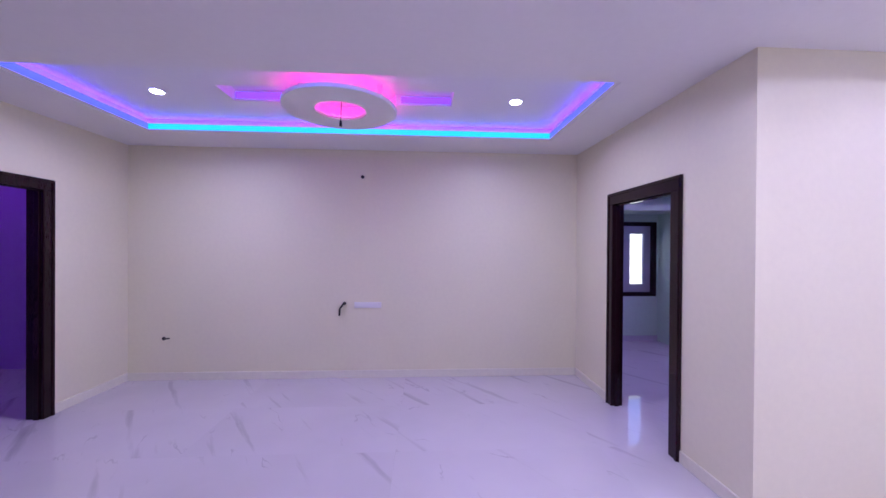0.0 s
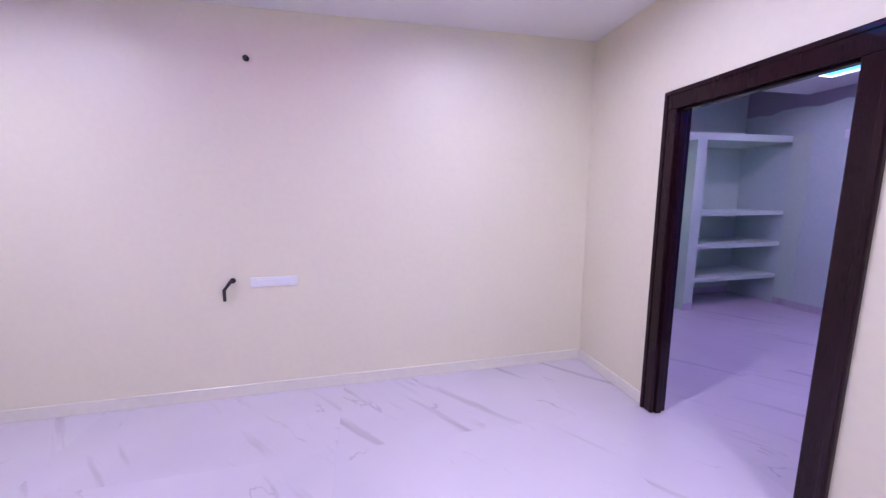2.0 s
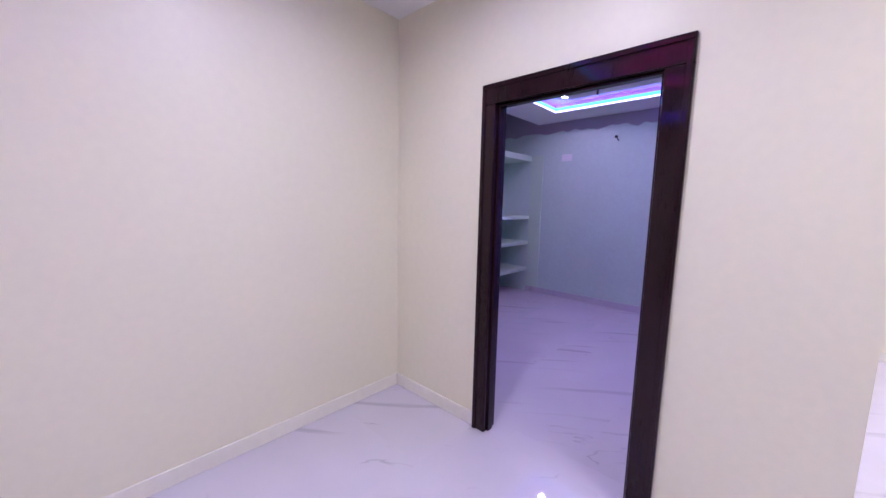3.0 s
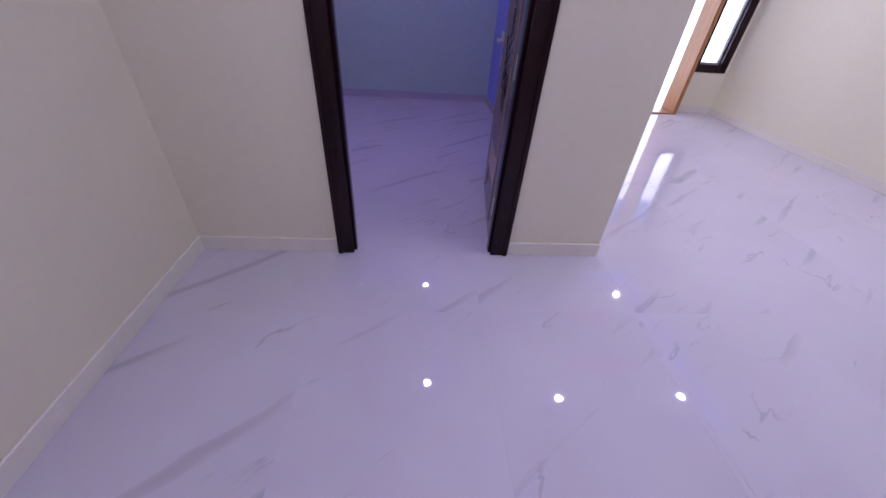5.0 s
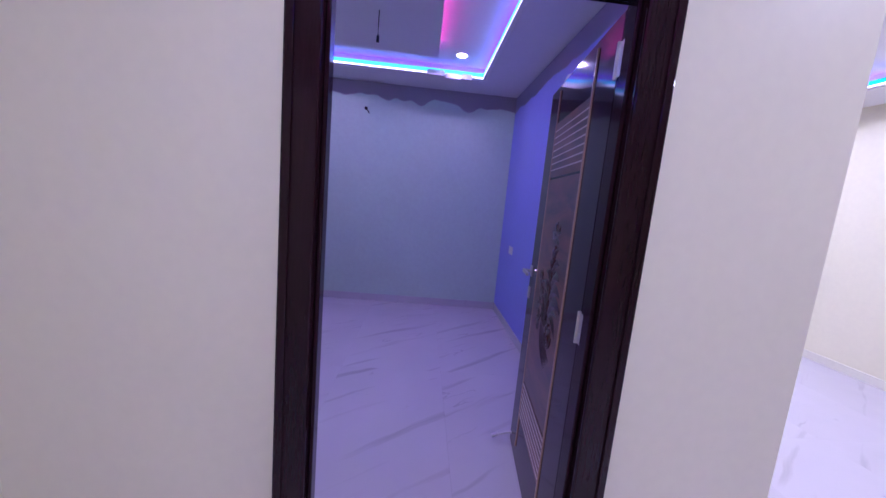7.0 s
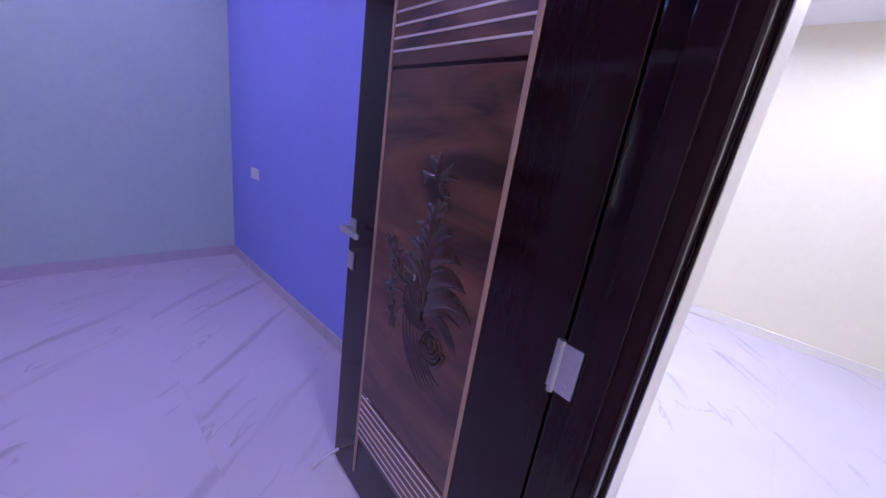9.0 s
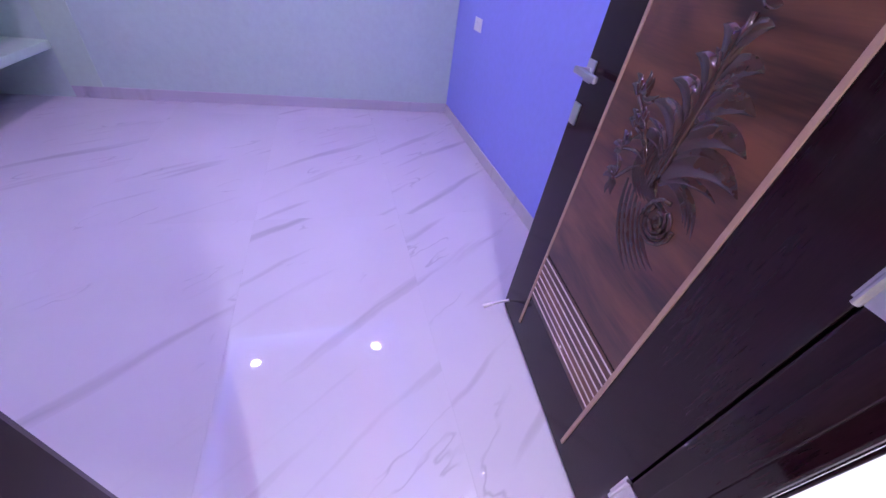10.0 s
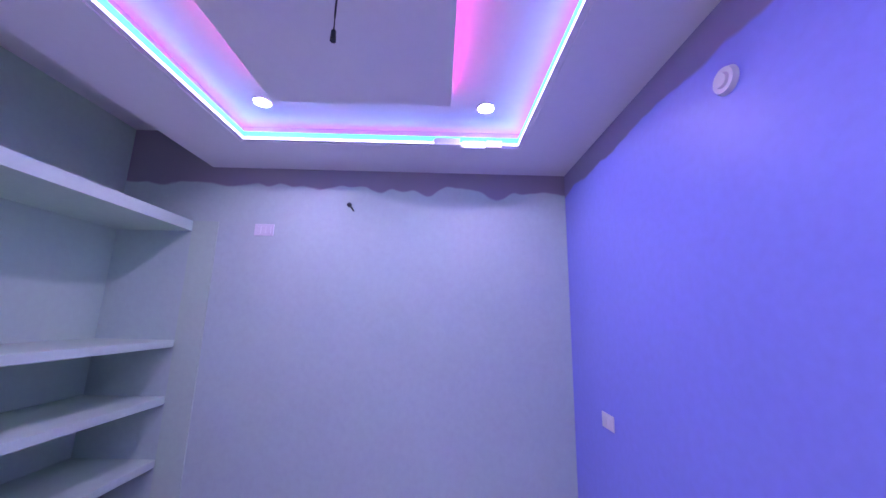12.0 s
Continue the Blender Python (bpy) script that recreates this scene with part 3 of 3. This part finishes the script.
for z in (0.21, 0.965, 1.79):
    bm = bmesh.new()
    box(bm, -0.042, 0.0, -0.004, 0.0045, z, z + 0.10)
    box(bm, 0.0008, 0.012, 0.0, 0.0018, z, z + 0.10)
    cyl(bm, (0.0, 0.006, z - 0.004), (0.0, 0.006, z + 0.104), 0.006, 10)
    for k in range(3):
        cyl(bm, (-0.024, 0.004, z + 0.02 + 0.03 * k), (-0.024, 0.006, z + 0.02 + 0.03 * k), 0.004, 8)
    part("hinge", bm, CHROME, door, "steel hinge")
bm = bmesh.new()
tube(bm, [(0.82, 0.001, 0.06), (0.82, 0.03, 0.055), (0.823, 0.085, 0.035)], 0.007, 8)
cyl(bm, (0.823, 0.08, 0.04), (0.824, 0.115, 0.020), 0.012, 10)
part("door_stop", bm, CHROME, door, "small steel door stop")


def window(name, y0, y1, z0, z1, label, axis="y", at=0.0, panes=2, ft=0.06, inner=0.045):
    """Dark outer frame with glazed sashes in a wall along y (axis y) or along x (axis x)."""
    th = tagged(new(name), label, "window", kind="structure")
    sw = (lambda b: (b[2], b[3], b[0], b[1], b[4], b[5])) if axis == "x" else (lambda b: b)
    d0, d1 = at - 0.012, at + T - 0.03
    for nm, b in (("window_frame", (d0, d1, y0, y0 + ft, z0, z1)), ("window_frame", (d0, d1, y1 - ft, y1, z0, z1)), ("window_frame", (d0, d1, y0 + ft, y1 - ft, z1 - ft, z1)), ("window_sill", (d0, d1, y0 + ft, y1 - ft, z0, z0 + ft))):
        boxpart(nm, sw(b), DARK, th, 0.004)
    w = (y1 - y0 - 2 * ft) / panes
    g = at + 0.07
    for k in range(panes):
        a, b = y0 + ft + k * w, y0 + ft + (k + 1) * w
        bm = bmesh.new()
        for q in ((a, a + inner, z0 + ft, z1 - ft), (b - inner, b, z0 + ft, z1 - ft), (a + inner, b - inner, z0 + ft, z0 + ft + inner), (a + inner, b - inner, z1 - ft - inner, z1 - ft)):
            box(bm, *sw((g - 0.015, g + 0.015, *q)))
        sash = part("sash", bm, ALU, th)
        p = boxpart("pane", sw((g - 0.002, g + 0.002, a + inner, b - inner, z0 + ft + inner, z1 - ft - inner)), GLASS, sash)
        p.visible_shadow = False
    return th


window("window_1", EY[0][1], EY[0][0], EY[0][2], EY[0][3], "dark framed hall window in bright daylight", at=XE)
window("window_2", EY[2][1], EY[2][0], EY[2][2], EY[2][3], "narrow dark framed window beside the entrance", at=XE, panes=1, ft=0.1, inner=0.02)
window("window_3", WX0, WX1, WZ0, WZ1, "dark framed bedroom window with grey sashes", "x", YN, 2, 0.07, 0.13)

# entrance doorway
th = tagged(new("door_frame_entrance"), "warm brown wooden frame of the entrance doorway", "door frame", kind="structure")
for nm, b in (("jamb", (XE - 0.16, XE + T, -5.0, -4.945, 0.02, 2.085)), ("jamb", (XE - 0.16, XE + T, -4.195, -4.14, 0.02, 2.085)), ("head", (XE - 0.16, XE + T, -5.0, -4.14, 2.085, 2.13)), ("threshold", (XE - 0.16, XE + T, -5.0, -4.14, 0, 0.019)), ("bead", (XE - 0.175, XE - 0.161, -4.99, -4.965, 0.02, 2.08))):
    boxpart(nm, b, OAK, th, 0.004)

# ---- bedroom shelves ----
PX0, PX1 = 2.10, 2.245
structure("shelf_pier", [(PX0, PX1, YF, YN, 0, 2.15)], GREEN, "pale green masonry pier carrying the shelves")
structure("loft_slab", [(T, XE, YF, YN, 2.15, 2.235)], GREEN, "pale green loft slab over shelves and window")
bm = bmesh.new()
box(bm, XE - 0.012, XE - 0.001, 0.71, YF, 0.09, 2.235)
tagged(part("trim_jamb", bm, GREEN), "pale green raised jamb strip beside the shelves", "trim", kind="structure")
sh = thing("wall_shelves", "built-in pale green masonry shelves, empty", "shelves", at=pose(0, 0, 0))
for z in (0.385, 0.825, 1.245):
    boxpart("shelf", (PX1, XE, YF + 0.004, YN, z - 0.03, z + 0.025), GREEN, sh, 0.004)

# ---- skirting ----
SKIRT = mat("off_white_tile", (0.80, 0.77, 0.66), 0.2, var=0.05, scale=5)


def skirting(x0, x1, y0, y1):
    bm = bmesh.new()
    box(bm, x0, x1, y0, y1, 0.0, 0.09)
    bevel(bm, 0.002, 1)
    tagged(part("baseboard", bm, MARBLE if x0 > 0 and y0 > YC else SKIRT), "pale polished tile skirting along the wall", "baseboard", kind="structure")


S = 0.011
for r in ((XE - S, XE, YB, YF), (T, XE - S, YB, YB + S), (T, T + S, YB + S, -1.80), (T, T + S, -0.775, YN), (PX1, XE - S, YN - S, YN), (T + S, PX0, YN - S, YN), (PX0, PX1, YF - S, YF),
          (XW, -S, -S, 0), (-S, 0, -0.775, 0), (-S, 0, YC, -1.80), (XW, XW + S, -0.835, -S), (XW, XW + S, YS + S, -1.87), (XW, XE, YS, YS + S), (0, XE, YC - S, YC),
          (XE - S, XE, -4.14, YC - S), (XE - S, XE, YS + S, -5.0)):
    skirting(*r)


# ---- small fittings ----
def switch_plate(m, w, h, label, n=2):
    th = thing("switch_plate", label, "switch", "wall plates", m)
    boxpart("plate", (-w / 2, w / 2, -0.009, 0, -h / 2, h / 2), PLASTIC, th, 0.003)
    for k in range(n):
        a = -w * 0.38 + k * w * 0.76 / n
        boxpart("rocker", (a + 0.003, a + w * 0.76 / n - 0.003, -0.013, -0.008, -h * 0.3, h * 0.3), PLASTIC, th, 0.002)


switch_plate(pose(3.026, YB, 0.885, 0, 0, 180), 0.15, 0.09, "white plastic switch plate on the blue wall")
switch_plate(pose(XE, 0.327, 2.175, 0, 0, -90), 0.16, 0.1, "white plastic switch plate on pale green wall", 3)
switch_plate(pose(-2.55, 0, 0.87, 0, 0, 0), 0.32, 0.07, "blank white cover strip on the cream wall", 1)


def wire_stub(name, pts, r, label):
    bm = bmesh.new()
    tube(bm, pts, r, 6)
    cyl(bm, pts[0], (pts[0][0], pts[0][1] - 0.01, pts[0][2]), 0.02, 12)
    tagged(part(name, bm, BLACK), label, "wire")


wire_stub("wire_tail", [(-2.825, -0.001, 0.89), (-2.835, -0.03, 0.885), (-2.875, -0.035, 0.83), (-2.88, -0.03, 0.75)], 0.012, "black cable tail hanging from the cream wall")
wire_stub("wire_stub", [(-2.621, -0.001, 2.40), (-2.618, -0.02, 2.398), (-2.612, -0.03, 2.39)], 0.009, "short black cable stub high on the wall")
wire_stub("cable_outlet", [(-4.89, -0.001, 0.485), (-4.86, -0.03, 0.488), (-4.81, -0.035, 0.495)], 0.009, "dark cable stub low on cream wall")
bm = bmesh.new()
tube(bm, [(3.599, -0.366, 2.41), (3.57, -0.368, 2.405), (3.55, -0.40, 2.37), (3.56, -0.415, 2.345)], 0.007, 6)
cyl(bm, (3.599, -0.366, 2.41), (3.588, -0.366, 2.41), 0.02, 12)
tagged(part("cable_tail", bm, BLACK), "dark cable tail on the pale green wall", "wire")

bm = bmesh.new()
cyl(bm, (1.87, YB + 0.001, 2.39), (1.87, YB + 0.02, 2.39), 0.055, 28, 0.048)
cyl(bm, (1.87, YB + 0.02, 2.39), (1.87, YB + 0.03, 2.39), 0.03, 20, 0.026)
tagged(part("junction_cover", bm, PLASTIC, None, "", False), "round white junction cover high on the blue wall", "cover")

# strip drivers on the tray's edge
for k, (y0, y1, dz) in enumerate(((-1.27, -1.09, 0.02), (-1.45, -1.29, 0.0), (-1.57, -1.46, 0.008))):
    th = thing("led_driver", "small white strip driver box on the tray edge", "power supply", "strip drivers", pose(3.08, (y0 + y1) / 2, H - 0.012 + dz))
    w = (y1 - y0) / 2
    boxpart("case", (-0.025, 0.02, -w, w, -0.02, 0.035), PLASTIC, th, 0.004)
    boxpart("end_cap", (-0.02, 0.015, w, w + 0.012, -0.012, 0.025), PLASTIC, th, 0.002)
    bm = bmesh.new()
    tube(bm, [(0, -w, 0.01), (0.005, -w - 0.015, 0.015), (0.01, -w - 0.02, 0.04)], 0.003, 6)
    part("lead", bm, PLASTIC, th)

# ---- side room light ----
# out of view, added only to fill the side room with violet light
th = thing("led_strip", "unseen violet strip added to light the side room", "light strip", at=pose(0, 0, 0))
boxpart("diode_run", (-7.64, -7.62, -2.6, 0.3, 2.62, 2.66), LED_MAUVE, th)
boxpart("diode_run", (-6.9, -6.0, 0.43, 0.445, 2.62, 2.66), LED_MAUVE, th)

# ---- outdoors ----
bm = bmesh.new()
box(bm, -300, 300, -300, 300, -0.6, -0.25)
tagged(part("ground", bm, GROUND), "pale concrete ground outside the house", "ground", kind="structure")
# added pale reflector: whitens the entrance openings and their reflection on the floor
structure("compound_wall_east", [(7.2, 7.4, -14, 9, -0.25, 3.4)], PLASTER, "pale wall added outdoors as a bright reflector for the entrance")
structure("compound_wall_north", [(-9, 7.2, 5.2, 5.4, -0.25, 2.6)], OCHRE, "weathered yellowish boundary wall outdoors")

# ---- floor ----
structure("floor", [(XW, XE, YS, YC, -0.25, -0.004), (XW, 0, YC, 0, -0.25, -0.004), (0, XE, YC, YN, -0.25, -0.004), (-7.65, XW, -2.75, 0.45, -0.25, -0.004)], GROUT,
          "white veined polished tile floor")
floor = bpy.data.objects["floor"]
TW, TL = 0.8, 1.6
cache = {}


def tile(x0, x1, y0, y1):
    key = (round(x1 - x0, 3), round(y1 - y0, 3))
    if key not in cache:
        bm = bmesh.new()
        w, h = key
        g = 0.00015
        box(bm, g, w - g, g, h - g, -0.0039, 0.0)
        cache[key] = mesh_of("tile", bm, MARBLE)
    ob = new("tile", cache[key])
    ob.parent, ob.location = floor, (x0, y0, 0)


def lay(x0, x1, y0, y1):
    x = x0
    while x < x1 - 0.01:
        xe = min(x + TL, x1)
        y = y0
        while y < y1 - 0.01:
            ye = min(y + TW, y1)
            tile(x, xe, y, ye)
            y = ye
        x = xe


lay(XW, 0, YC, 0)
lay(XW, XE, YS, YC)
lay(T, XE, YB, YN)
lay(0, T, -1.80, -0.775)
lay(-7.65, XW, -2.75, 0.45)
